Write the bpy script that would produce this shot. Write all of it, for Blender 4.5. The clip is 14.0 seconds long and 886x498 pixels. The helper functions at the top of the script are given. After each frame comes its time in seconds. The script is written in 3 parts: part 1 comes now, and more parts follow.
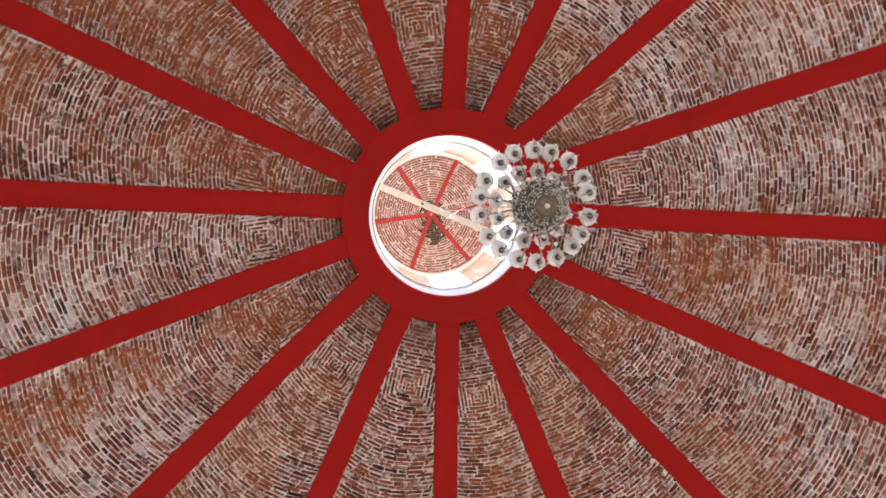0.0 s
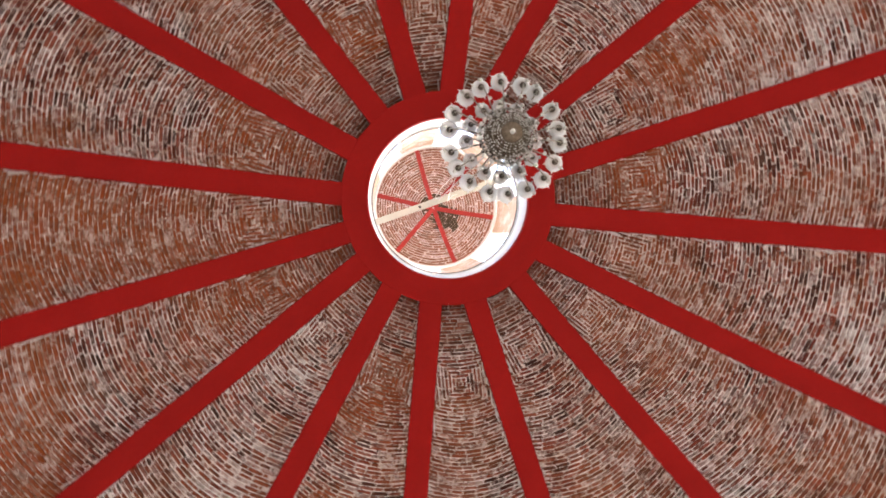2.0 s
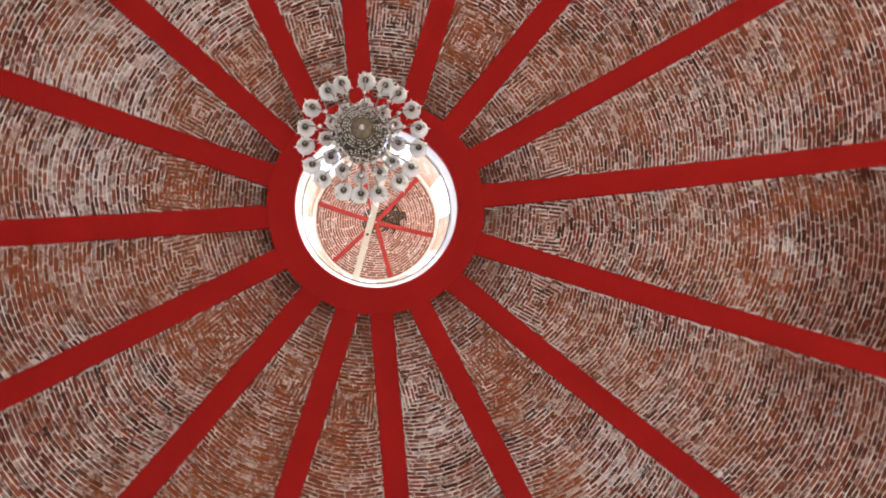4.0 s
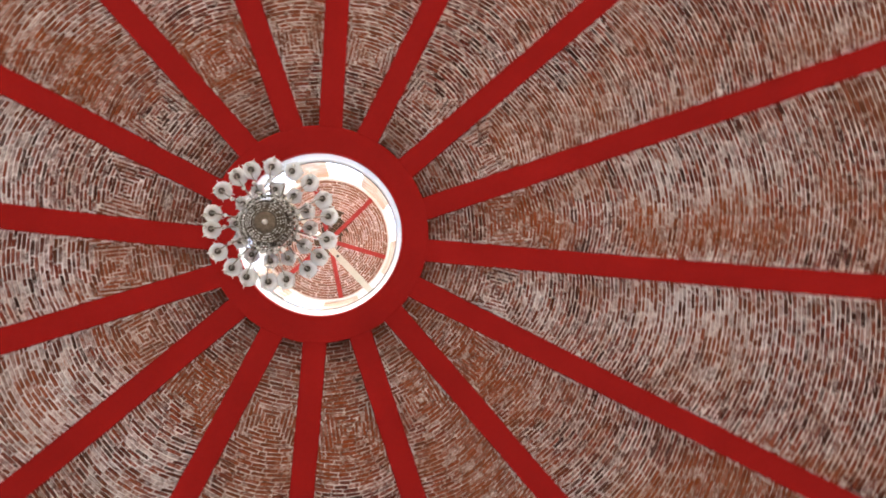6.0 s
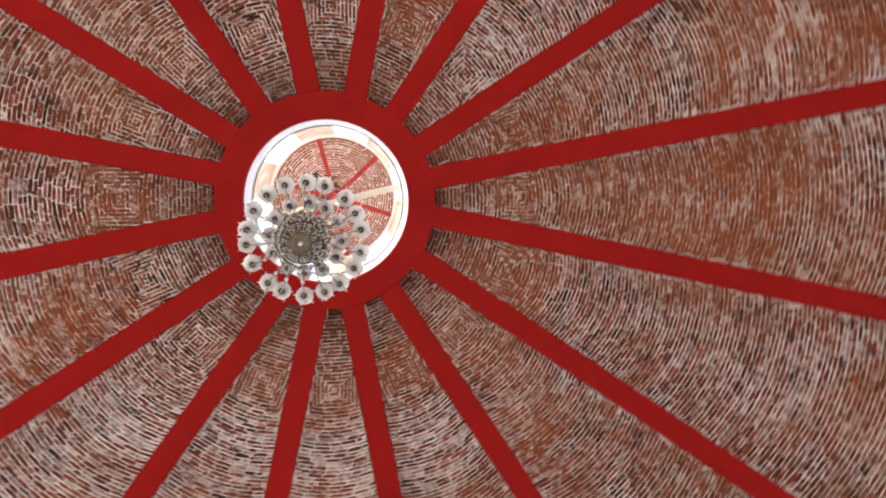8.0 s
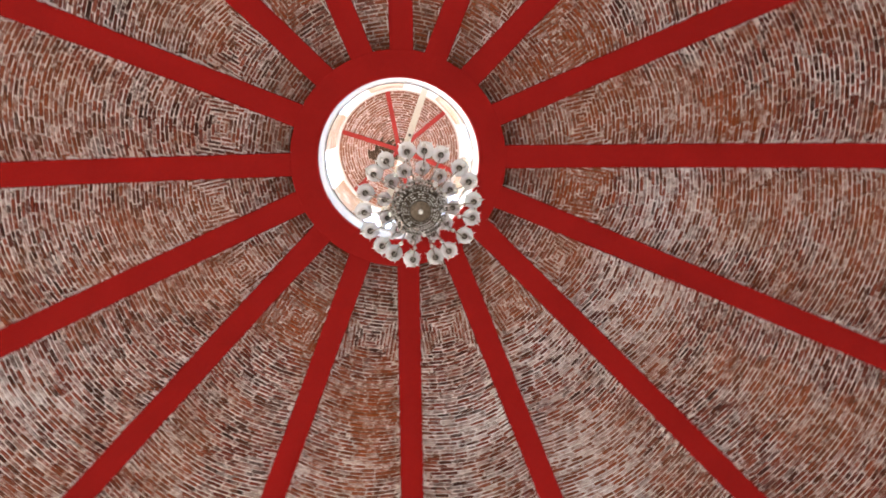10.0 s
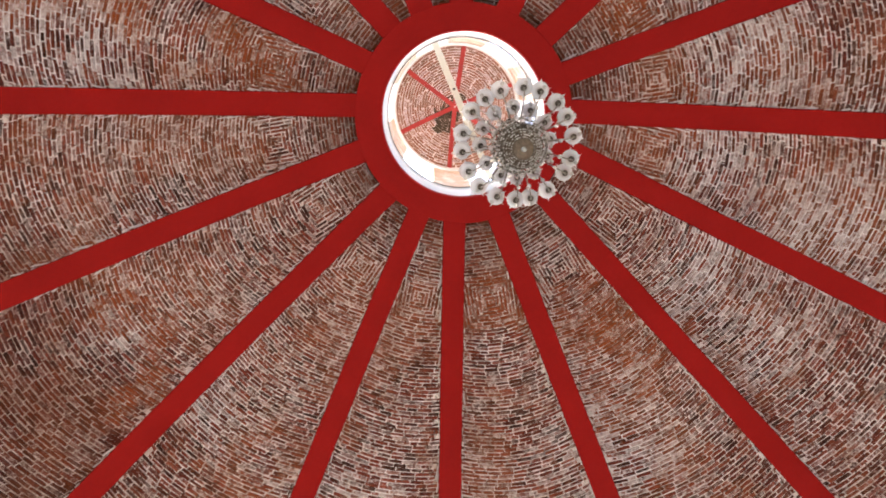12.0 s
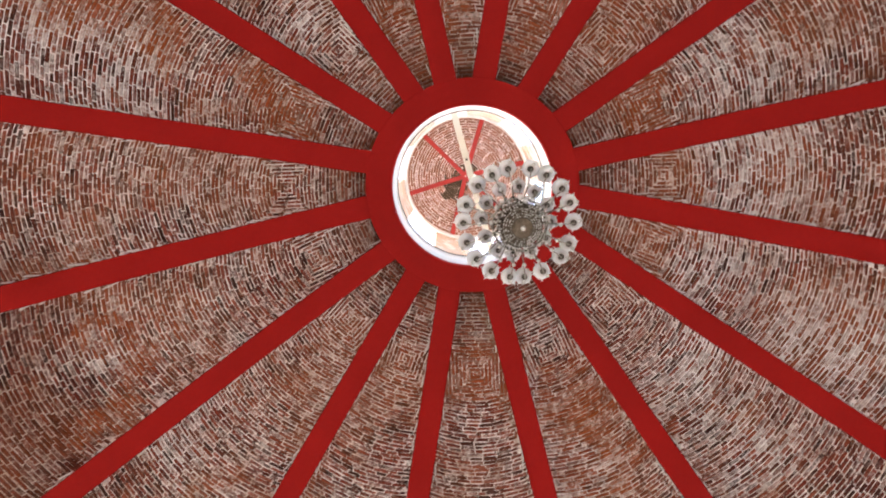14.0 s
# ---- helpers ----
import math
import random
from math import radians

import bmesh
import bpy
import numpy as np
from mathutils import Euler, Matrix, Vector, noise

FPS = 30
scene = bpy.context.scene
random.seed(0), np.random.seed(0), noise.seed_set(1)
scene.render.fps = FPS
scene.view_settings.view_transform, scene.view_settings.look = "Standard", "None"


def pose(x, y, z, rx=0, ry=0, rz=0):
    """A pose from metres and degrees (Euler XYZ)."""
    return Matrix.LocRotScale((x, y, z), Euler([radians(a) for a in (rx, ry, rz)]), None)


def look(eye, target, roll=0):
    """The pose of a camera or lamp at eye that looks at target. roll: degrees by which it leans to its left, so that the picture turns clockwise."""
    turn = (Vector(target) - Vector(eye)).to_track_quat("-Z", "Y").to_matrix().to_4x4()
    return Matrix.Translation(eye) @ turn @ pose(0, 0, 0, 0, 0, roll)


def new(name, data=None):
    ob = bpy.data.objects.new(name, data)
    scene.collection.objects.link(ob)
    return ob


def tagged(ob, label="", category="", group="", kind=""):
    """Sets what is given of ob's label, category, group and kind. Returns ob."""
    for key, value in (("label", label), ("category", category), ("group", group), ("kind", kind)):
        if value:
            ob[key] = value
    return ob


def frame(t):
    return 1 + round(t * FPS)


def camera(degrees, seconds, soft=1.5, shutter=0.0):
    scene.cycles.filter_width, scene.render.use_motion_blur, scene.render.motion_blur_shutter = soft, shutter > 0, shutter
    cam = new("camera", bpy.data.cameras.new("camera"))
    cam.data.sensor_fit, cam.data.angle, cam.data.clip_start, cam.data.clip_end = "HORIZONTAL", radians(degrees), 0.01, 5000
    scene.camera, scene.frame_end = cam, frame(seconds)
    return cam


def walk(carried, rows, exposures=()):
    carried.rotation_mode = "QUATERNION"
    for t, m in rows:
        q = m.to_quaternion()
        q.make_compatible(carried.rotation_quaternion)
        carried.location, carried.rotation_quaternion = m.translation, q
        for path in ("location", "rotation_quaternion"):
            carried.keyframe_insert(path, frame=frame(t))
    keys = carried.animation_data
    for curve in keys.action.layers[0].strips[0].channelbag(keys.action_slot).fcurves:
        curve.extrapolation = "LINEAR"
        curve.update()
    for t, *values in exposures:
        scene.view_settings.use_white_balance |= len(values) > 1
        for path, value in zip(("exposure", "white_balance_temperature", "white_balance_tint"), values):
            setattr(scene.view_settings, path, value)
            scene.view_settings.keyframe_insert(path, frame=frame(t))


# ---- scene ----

# ---------------------------------------------------------------- camera
cam = camera(67.25, 14.0, soft=1.75, shutter=0.4)
walk(cam, [
    (0, pose(-0.997, 0.311, 1.640, 176.50, 5.09, -24.43)),
    (0.5, pose(-0.995, 0.304, 1.616, 177.05, 5.42, -15.62)),
    (1, pose(-0.985, 0.292, 1.599, 177.52, 5.18, -5.19)),
    (1.5, pose(-0.978, 0.283, 1.585, 177.43, 4.92, 5.50)),
    (2, pose(-0.972, 0.264, 1.586, 178.62, 4.16, 17.29)),
    (2.5, pose(-0.947, 0.271, 1.586, 180.46, 6.47, 35.79)),
    (3, pose(-0.940, 0.252, 1.634, 180.84, 8.36, 50.65)),
    (3.2, pose(-0.931, 0.247, 1.641, 180.65, 8.05, 54.54)),
    (5.3, pose(-0.668, 0.062, 1.593, 182.67, 4.24, 109.94)),
    (5.5, pose(-0.653, 0.077, 1.580, 182.69, 5.17, 115.79)),
    (6, pose(-0.572, 0.128, 1.574, 180.65, 7.84, 131.11)),
    (6.5, pose(-0.517, 0.132, 1.584, 178.64, 8.69, 148.97)),
    (7, pose(-0.491, 0.104, 1.579, 176.51, 8.19, 160.74)),
    (7.5, pose(-0.465, 0.107, 1.572, 175.95, 8.55, 174.04)),
    (8, pose(-0.463, 0.154, 1.564, 174.59, 7.53, 191.39)),
    (8.5, pose(-0.487, 0.180, 1.569, 170.72, 7.14, 208.34)),
    (8.7, pose(-0.492, 0.178, 1.561, 169.90, 7.09, 213.32)),
    (10.8, pose(-0.592, 0.252, 1.504, 169.03, 3.41, 268.35)),
    (11, pose(-0.607, 0.269, 1.518, 169.40, 3.95, 272.55)),
    (11.5, pose(-0.648, 0.269, 1.531, 167.71, 3.19, 285.16)),
    (12, pose(-0.663, 0.260, 1.535, 165.89, 0.89, 291.24)),
    (12.5, pose(-0.663, 0.236, 1.525, 165.43, -0.60, 291.25)),
    (13, pose(-0.680, 0.230, 1.520, 166.50, -0.54, 290.62)),
    (13.5, pose(-0.685, 0.227, 1.508, 168.51, -1.20, 287.29)),
    (14, pose(-0.676, 0.217, 1.512, 171.39, -0.48, 283.70)),
])

# ---------------------------------------------------------------- light
SKY_POWER = 0.135
WINDOW_POWER = 14.0
scene.view_settings.exposure = 3.69

world = bpy.data.worlds.new("sky")
scene.world = world
world.use_nodes = True
wn = world.node_tree.nodes
sky = wn.new("ShaderNodeTexSky")
sky.sky_type = "NISHITA"
sky.sun_disc = False
sky.sun_elevation = radians(48)
sky.sun_rotation = radians(40)
sky.dust_density = 3.0
wn["Background"].inputs["Strength"].default_value = SKY_POWER
world.node_tree.links.new(sky.outputs["Color"], wn["Background"].inputs["Color"])

sun_data = bpy.data.lights.new("sun", "SUN")
sun_data.energy = 1.1
sun_data.angle = radians(12)
sun_data.color = (1.0, 0.95, 0.88)
sun_lamp = new("sun", sun_data)
sun_lamp.matrix_world = look((0, 0, 30), (-0.43 * 20, -0.51 * 20, 30 - 0.74 * 20))

# ---------------------------------------------------------------- plan, in metres
RING_Z = 11.95         # underside of the red ring where the ribs leave it
RING_IN, RING_OUT = 1.261, 1.677
RIB_W = 0.364
BASE_R = 9.6           # where the dome meets the wall
CURVE = 0.0346         # fall of the dome: CURVE * (r^2 - RING_OUT^2)
COURSE, BRICK_L = 0.0585, 0.228
SQUARES_R = [2.95, 2.92, 2.98, 2.98, 3.0, 2.94, 3.05, 3.03, 3.1, 2.91, 2.94, 2.93, 2.74, 2.9, 3.0, 3.05]
DIAMOND_R = 2.95        # where each panel's nested brick squares sit
RIB_TURN = [1.24, -3.17, -6.28, -3.89, -1.22, -0.62, -1.07, -2.97, -1.17, 3.20, 4.76, 4.56, 2.77, -0.82, 1.32, 3.45]
RIB_LEAN = [-1.59, 4.12, 8.37, 4.80, 1.90, 1.03, 1.35, 3.32, 1.62, -2.72, -3.77, -4.44, -2.21, 1.02, -1.85, -3.51]


def rib_z(r):
    return RING_Z - CURVE * (r * r - RING_OUT * RING_OUT)


def rib_azimuth(k, r):
    """Azimuth of the middle of rib k at radius r: a straight line in plan that leaves the ring a little askew."""
    turns, k = divmod(k, 16)
    a = radians(-22.5 * k + RIB_TURN[k])
    s = max(r - RING_OUT, -0.2)
    return a + math.atan2(math.tan(radians(RIB_LEAN[k])) * s, RING_OUT + s) - 2 * math.pi * turns


# ---------------------------------------------------------------- materials
def material(name):
    m = bpy.data.materials.new(name)
    m.use_nodes = True
    return m, m.node_tree.nodes, m.node_tree.links, m.node_tree.nodes["Principled BSDF"]


def noise_node(nodes, links, scale, detail=4.0, rough=0.6, stretch=None, distort=0.0):
    co = nodes.new("ShaderNodeTexCoord")
    n = nodes.new("ShaderNodeTexNoise")
    n.inputs["Scale"].default_value = scale
    n.inputs["Detail"].default_value = detail
    n.inputs["Roughness"].default_value = rough
    n.inputs["Distortion"].default_value = distort
    if stretch:
        mp = nodes.new("ShaderNodeMapping")
        mp.inputs["Scale"].default_value = stretch
        links.new(co.outputs["Object"], mp.inputs["Vector"])
        links.new(mp.outputs["Vector"], n.inputs["Vector"])
    else:
        links.new(co.outputs["Object"], n.inputs["Vector"])
    return n.outputs["Fac"]


def ramp(nodes, links, fac, stops, kind="LINEAR"):
    r = nodes.new("ShaderNodeValToRGB")
    r.color_ramp.interpolation = kind
    els = r.color_ramp.elements
    while len(els) < len(stops):
        els.new(0.5)
    for e, (pos, col) in zip(els, stops):
        e.position = pos
        e.color = (*col, 1) if len(col) == 3 else col
    links.new(fac, r.inputs["Fac"])
    return r.outputs["Color"]


def grey(v):
    return (v, v, v)


def mix(nodes, links, fac, a, b, mode="MIX"):
    m = nodes.new("ShaderNodeMix")
    m.data_type, m.blend_type = "RGBA", mode
    for sock, val in ((m.inputs[0], fac), (m.inputs[6], a), (m.inputs[7], b)):
        if isinstance(val, (int, float)):
            sock.default_value = val
        elif isinstance(val, tuple):
            sock.default_value = (*val, 1)
        else:
            links.new(val, sock)
    return m.outputs[2]


def times(nodes, links, a, b):
    m = nodes.new("ShaderNodeMath")
    m.operation = "MULTIPLY"
    for sock, val in zip(m.inputs, (a, b)):
        if isinstance(val, (int, float)):
            sock.default_value = val
        else:
            links.new(val, sock)
    return m.outputs[0]


def bump(nodes, links, bsdf, height, strength, distance):
    b = nodes.new("ShaderNodeBump")
    b.inputs["Strength"].default_value = strength
    b.inputs["Distance"].default_value = distance
    links.new(height, b.inputs["Height"])
    links.new(b.outputs["Normal"], bsdf.inputs["Normal"])


# stains and painted shade on the brickwork: plan position and size
RUST = [(-4.8, -0.7, 1.2), (-6.9, 2.0, 1.1), (-3.2, 0.1, 1.1), (-4.0, 4.9, 0.8), (-1.9, 2.5, 0.8), (3.8, -0.9, 0.8), (2.9, 0.6, 0.8),
        (-2.4, -1.8, 1.0), (-0.7, -2.9, 0.6), (1.3, -3.0, 0.5), (-7.4, 1.0, 1.6), (-6.5, -0.6, 1.2), (-5.5, -2.0, 1.1), (-3.3, 4.0, 0.5), (1.3, 5.7, 0.4), (1.9, 6.0, 0.5), (0.6, 6.0, 0.4),
        (5.2, -0.4, 0.5), (4.6, -1.3, 0.5), (-2.5, -4.3, 0.6), (-4.8, -5.1, 0.4), (-1.1, -3.2, 0.4)]
# dimmer outer panels towards the wall: shade painted into brick and mortar
OUTER_SHADE = [(1.3, 7.8, 1.6), (3.0, 8.2, 2.0), (1.8, 7.0, 0.9), (-0.1, 7.3, 1.2), (-8.2, 2.0, 1.0), (2.6, 6.9, 0.8)]
# shadow at the panels' narrow ends beside the ring, painted as brown darkening
RING_SHADE = [(0.0, 0.0, 2.5)]
LIME = [(4.0, -2.7, 0.7), (4.9, -3.3, 0.6), (-4.5, 3.4, 0.8), (2.1, -3.4, 0.7), (5.7, -0.4, 0.9), (-7.2, 1.4, 0.4), (-6.7, 0.6, 0.3), (-7.6, -0.2, 0.5), (6.8, 1.2, 0.7), (3.7, -4.6, 1.0), (-3.5, 5.4, 0.6), (0.8, -4.2, 0.8), (-3.0, 1.8, 0.4),
        (2.7, 5.4, 0.4), (-0.9, -4.2, 0.6), (-2.8, 4.6, 0.6), (-5.6, 4.2, 0.7), (3.3, -3.0, 0.7), (-6.9, -3.6, 0.4), (5.1, 4.1, 0.8), (1.1, 6.1, 0.25), (-4.2, -6.3, 0.3), (-5.8, -4.2, 0.4), (4.6, -0.7, 0.2), (5.7, -1.4, 0.2)]


def stain_shade_mask(n, l, spots, strength, inner=0.55, outer=1.05):
    """Ragged patches round the given places in plan."""
    co = n.new("ShaderNodeTexCoord")
    rough = n.new("ShaderNodeTexNoise")
    rough.inputs["Scale"].default_value = 1.7
    rough.inputs["Detail"].default_value = 6.0
    rough.inputs["Roughness"].default_value = 0.7
    l.new(co.outputs["Object"], rough.inputs["Vector"])
    push = n.new("ShaderNodeVectorMath")
    push.operation = "MULTIPLY_ADD"
    l.new(rough.outputs["Color"], push.inputs[0])
    push.inputs[1].default_value = (2.6, 2.6, 0)
    l.new(co.outputs["Object"], push.inputs[2])
    flat = n.new("ShaderNodeVectorMath")
    flat.operation = "MULTIPLY"
    l.new(push.outputs[0], flat.inputs[0])
    flat.inputs[1].default_value = (1, 1, 0)
    total = None
    for x, y, r in spots:
        d = n.new("ShaderNodeVectorMath")
        d.operation = "DISTANCE"
        l.new(flat.outputs[0], d.inputs[0])
        d.inputs[1].default_value = (x + 1.3, y + 1.3, 0)
        f = n.new("ShaderNodeMapRange")
        f.inputs["From Min"].default_value = r * outer
        f.inputs["From Max"].default_value = r * inner
        f.inputs["To Max"].default_value = strength
        l.new(d.outputs["Value"], f.inputs["Value"])
        if total is None:
            total = f.outputs[0]
        else:
            m = n.new("ShaderNodeMath")
            m.operation = "MAXIMUM"
            l.new(total, m.inputs[0])
            l.new(f.outputs[0], m.inputs[1])
            total = m.outputs[0]
    return total


def weathered(n, l, base, film=0.5, grime=0.85):
    """Lime run over bricks and joints alike, and dull grime, both in torn patches of a hand's width or two."""
    run = ramp(n, l, noise_node(n, l, 6.5, 7.0, 0.78, distort=1.4), [(0.57, grey(0)), (0.64, grey(film))])
    base = mix(n, l, run, base, (0.54, 0.39, 0.35))
    dull = ramp(n, l, noise_node(n, l, 4.3, 6.0, 0.75, (1, 1, 1.3), 1.0), [(0.52, grey(0)), (0.60, grey(grime))])
    return mix(n, l, dull, base, mix(n, l, 0.5, base, (0.10, 0.040, 0.026)))


def brick_material(name, dark=1.0, wash=0.3, ring_shade=0.9, even=0.0):
    m, n, l, b = material(name)
    geo = n.new("ShaderNodeNewGeometry")
    pick = geo.outputs["Random Per Island"]
    stops = [(0.00, (0.042, 0.018, 0.014)), (0.14, (0.058, 0.021, 0.015)), (0.28, (0.105, 0.030, 0.020)),
             (0.52, (0.150, 0.042, 0.028)), (0.74, (0.205, 0.058, 0.034)), (0.92, (0.25, 0.085, 0.050)), (1.00, (0.29, 0.130, 0.095))]
    base = ramp(n, l, pick, [(p, (col[0] * dark * 0.98, col[1] * dark * 0.65, col[2] * dark * 0.61)) for p, col in stops])
    grain = noise_node(n, l, 42.0, 5.0, 0.7)
    base = mix(n, l, 0.7, base, ramp(n, l, grain, [(0.25, grey(0.3)), (0.75, grey(1.6))]), "MULTIPLY")
    fire = noise_node(n, l, 15.0, 5.0, 0.75, distort=0.6)
    base = mix(n, l, 0.85, base, ramp(n, l, fire, [(0.34, grey(0.35)), (0.50, grey(0.95)), (0.66, grey(1.55))]), "MULTIPLY")
    # rusty and sooty patches, a metre or two across
    rust = ramp(n, l, noise_node(n, l, 0.6, 4.0, 0.6), [(0.47, grey(0)), (0.60, grey(0.9))])
    base = mix(n, l, rust, base, mix(n, l, 0.5, base, (0.33, 0.10, 0.034)))
    blotch = ramp(n, l, noise_node(n, l, 2.1, 6.0, 0.7, distort=0.7), [(0.52, grey(0)), (0.62, grey(0.8))])
    base = mix(n, l, blotch, base, mix(n, l, 0.5, base, (0.30, 0.085, 0.026)))
    soot = ramp(n, l, noise_node(n, l, 0.62, 4.0, 0.6, (1, 1, 1.7)), [(0.52, grey(0)), (0.68, grey(0.45))])
    base = mix(n, l, soot, base, mix(n, l, 0.6, base, (0.085, 0.033, 0.019)))
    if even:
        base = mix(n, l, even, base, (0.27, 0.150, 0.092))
    base = mix(n, l, stain_shade_mask(n, l, RUST, 0.85), base, mix(n, l, 0.64, base, (0.34, 0.076, 0.014)))
    base = mix(n, l, stain_shade_mask(n, l, RING_SHADE, ring_shade), base, mix(n, l, 0.55, base, (0.13, 0.050, 0.020)))
    # thin lime film: some bricks more than others, in broad clouds, torn into flecks
    cloud = noise_node(n, l, 1.3, 6.0, 0.66, distort=0.6)
    turn = n.new("ShaderNodeMath")
    turn.operation = "MULTIPLY"
    l.new(pick, turn.inputs[0])
    turn.inputs[1].default_value = 37.7
    part_of = n.new("ShaderNodeMath")
    part_of.operation = "FRACT"
    l.new(turn.outputs[0], part_of.inputs[0])
    both = n.new("ShaderNodeMath")
    both.operation = "MULTIPLY_ADD"
    l.new(part_of.outputs[0], both.inputs[0])
    both.inputs[1].default_value = 0.30
    l.new(cloud, both.inputs[2])
    pale = ramp(n, l, both.outputs[0], [(0.68, grey(0)), (0.86, grey(wash))])
    fleck = ramp(n, l, noise_node(n, l, 17.0, 5.0, 0.75), [(0.42, grey(0.08)), (0.60, grey(1))])
    base = mix(n, l, times(n, l, pale, fleck), base, (0.70, 0.56, 0.55))
    some = n.new("ShaderNodeMath")
    some.operation = "MULTIPLY_ADD"
    l.new(part_of.outputs[0], some.inputs[0])
    some.inputs[1].default_value = 0.28
    l.new(noise_node(n, l, 9.0, 6.0, 0.8, distort=0.8), some.inputs[2])
    daub = ramp(n, l, some.outputs[0], [(0.65, grey(0)), (0.74, grey(1))])
    streak = ramp(n, l, some.outputs[0], [(0.75, grey(0)), (0.83, grey(0.6))])
    base = mix(n, l, streak, base, (0.74, 0.66, 0.66))
    base = mix(n, l, times(n, l, stain_shade_mask(n, l, LIME, 0.6, 0.1, 1.6), daub), base, (0.84, 0.80, 0.83))
    # mortar smeared over the arrises
    smear = ramp(n, l, noise_node(n, l, 24.0, 5.0, 0.75, distort=0.8), [(0.56, grey(0)), (0.66, grey(0.38))])
    base = mix(n, l, smear, base, (0.52, 0.37, 0.32))
    if not even:
        base = weathered(n, l, base)
    # painted shade on the outer panels
    base = mix(n, l, stain_shade_mask(n, l, OUTER_SHADE, 0.75, 0.2, 1.3), base, (0.36, 0.23, 0.19), "MULTIPLY")
    l.new(base, b.inputs["Base Color"])
    b.inputs["Roughness"].default_value = 0.9
    b.inputs["Specular IOR Level"].default_value = 0.2
    bump(n, l, b, grain, 0.7, 0.01)
    return m


def mortar_material(name, ring_shade=0.78, tan=0.0):
    m, n, l, b = material(name)
    stain = noise_node(n, l, 1.5, 7.0, 0.74)
    col = ramp(n, l, stain, [(0.26, (0.24, 0.13, 0.09)), (0.38, (0.54, 0.40, 0.36)), (0.47, (0.81, 0.71, 0.69)), (0.56, (0.91, 0.85, 0.86))])
    blotch = ramp(n, l, noise_node(n, l, 2.1, 6.0, 0.7, distort=0.7), [(0.52, grey(0)), (0.62, grey(0.5))])
    col = mix(n, l, blotch, col, (0.38, 0.19, 0.11))
    gaps = ramp(n, l, noise_node(n, l, 11.0, 5.0, 0.75), [(0.40, grey(1)), (0.47, grey(0))])
    col = mix(n, l, gaps, col, (0.06, 0.026, 0.018))
    rust = ramp(n, l, noise_node(n, l, 0.6, 4.0, 0.6), [(0.47, grey(0)), (0.60, grey(0.28))])
    col = mix(n, l, rust, col, (0.40, 0.22, 0.15))
    torn = ramp(n, l, noise_node(n, l, 12.0, 5.0, 0.7, distort=0.8), [(0.47, grey(1)), (0.56, grey(0.12))])
    col = mix(n, l, times(n, l, stain_shade_mask(n, l, RUST, 0.9), torn), col, (0.20, 0.075, 0.032))
    col = mix(n, l, stain_shade_mask(n, l, LIME, 0.75, 0.1, 1.5), col, (0.90, 0.89, 0.93))
    col = mix(n, l, stain_shade_mask(n, l, OUTER_SHADE, 0.65, 0.2, 1.3), col, (0.20, 0.105, 0.08))
    col = mix(n, l, stain_shade_mask(n, l, RING_SHADE, ring_shade), col, (0.15, 0.075, 0.042))
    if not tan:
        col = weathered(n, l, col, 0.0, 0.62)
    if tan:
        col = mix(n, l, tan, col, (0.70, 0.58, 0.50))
    fine = noise_node(n, l, 60.0, 4.0, 0.7)
    col = mix(n, l, 0.5, col, ramp(n, l, fine, [(0.25, grey(0.5)), (0.75, grey(1.3))]), "MULTIPLY")
    l.new(col, b.inputs["Base Color"])
    b.inputs["Roughness"].default_value = 0.95
    bump(n, l, b, fine, 0.6, 0.008)
    return m


def paint_material(name, colour, rough=0.55, dirt=0.15, relief=0.0015, stain=None, gloss=0.4):
    m, n, l, b = material(name)
    big = noise_node(n, l, 1.4, 4.0, 0.6)
    small = noise_node(n, l, 38.0, 4.0, 0.65)
    col = mix(n, l, 1.0, colour, ramp(n, l, big, [(0.3, grey(1 - dirt)), (0.7, grey(1.0))]), "MULTIPLY")
    col = mix(n, l, 0.35, col, ramp(n, l, small, [(0.3, grey(0.8)), (0.7, grey(1.12))]), "MULTIPLY")
    if stain:
        mask = ramp(n, l, noise_node(n, l, 3.2, 5.0, 0.65), [(0.48, grey(0)), (0.62, grey(0.8))])
        col = mix(n, l, mask, col, stain)
    l.new(col, b.inputs["Base Color"])
    l.new(ramp(n, l, small, [(0.3, grey(rough - 0.08)), (0.7, grey(rough + 0.1))]), b.inputs["Roughness"])
    b.inputs["Specular IOR Level"].default_value = gloss
    bump(n, l, b, small, 0.5, relief)
    return m


def metal_material(name, colour, rough):
    m, n, l, b = material(name)
    spots = noise_node(n, l, 60.0, 4.0, 0.6)
    l.new(ramp(n, l, spots, [(0.3, tuple(c * 0.55 for c in colour)), (0.7, colour)]), b.inputs["Base Color"])
    l.new(ramp(n, l, spots, [(0.3, grey(rough + 0.15)), (0.7, grey(rough))]), b.inputs["Roughness"])
    b.inputs["Metallic"].default_value = 1.0
    return m


def glass_material(name, colour, rough, frost):
    m, n, l, b = material(name)
    b.inputs["Base Color"].default_value = (*colour, 1)
    b.inputs["Roughness"].default_value = rough
    b.inputs["IOR"].default_value = 1.48
    b.inputs["Transmission Weight"].default_value = 1.0 - frost
    speck = noise_node(n, l, 90.0, 3.0, 0.6)
    bump(n, l, b, speck, 0.3, 0.002)
    return m


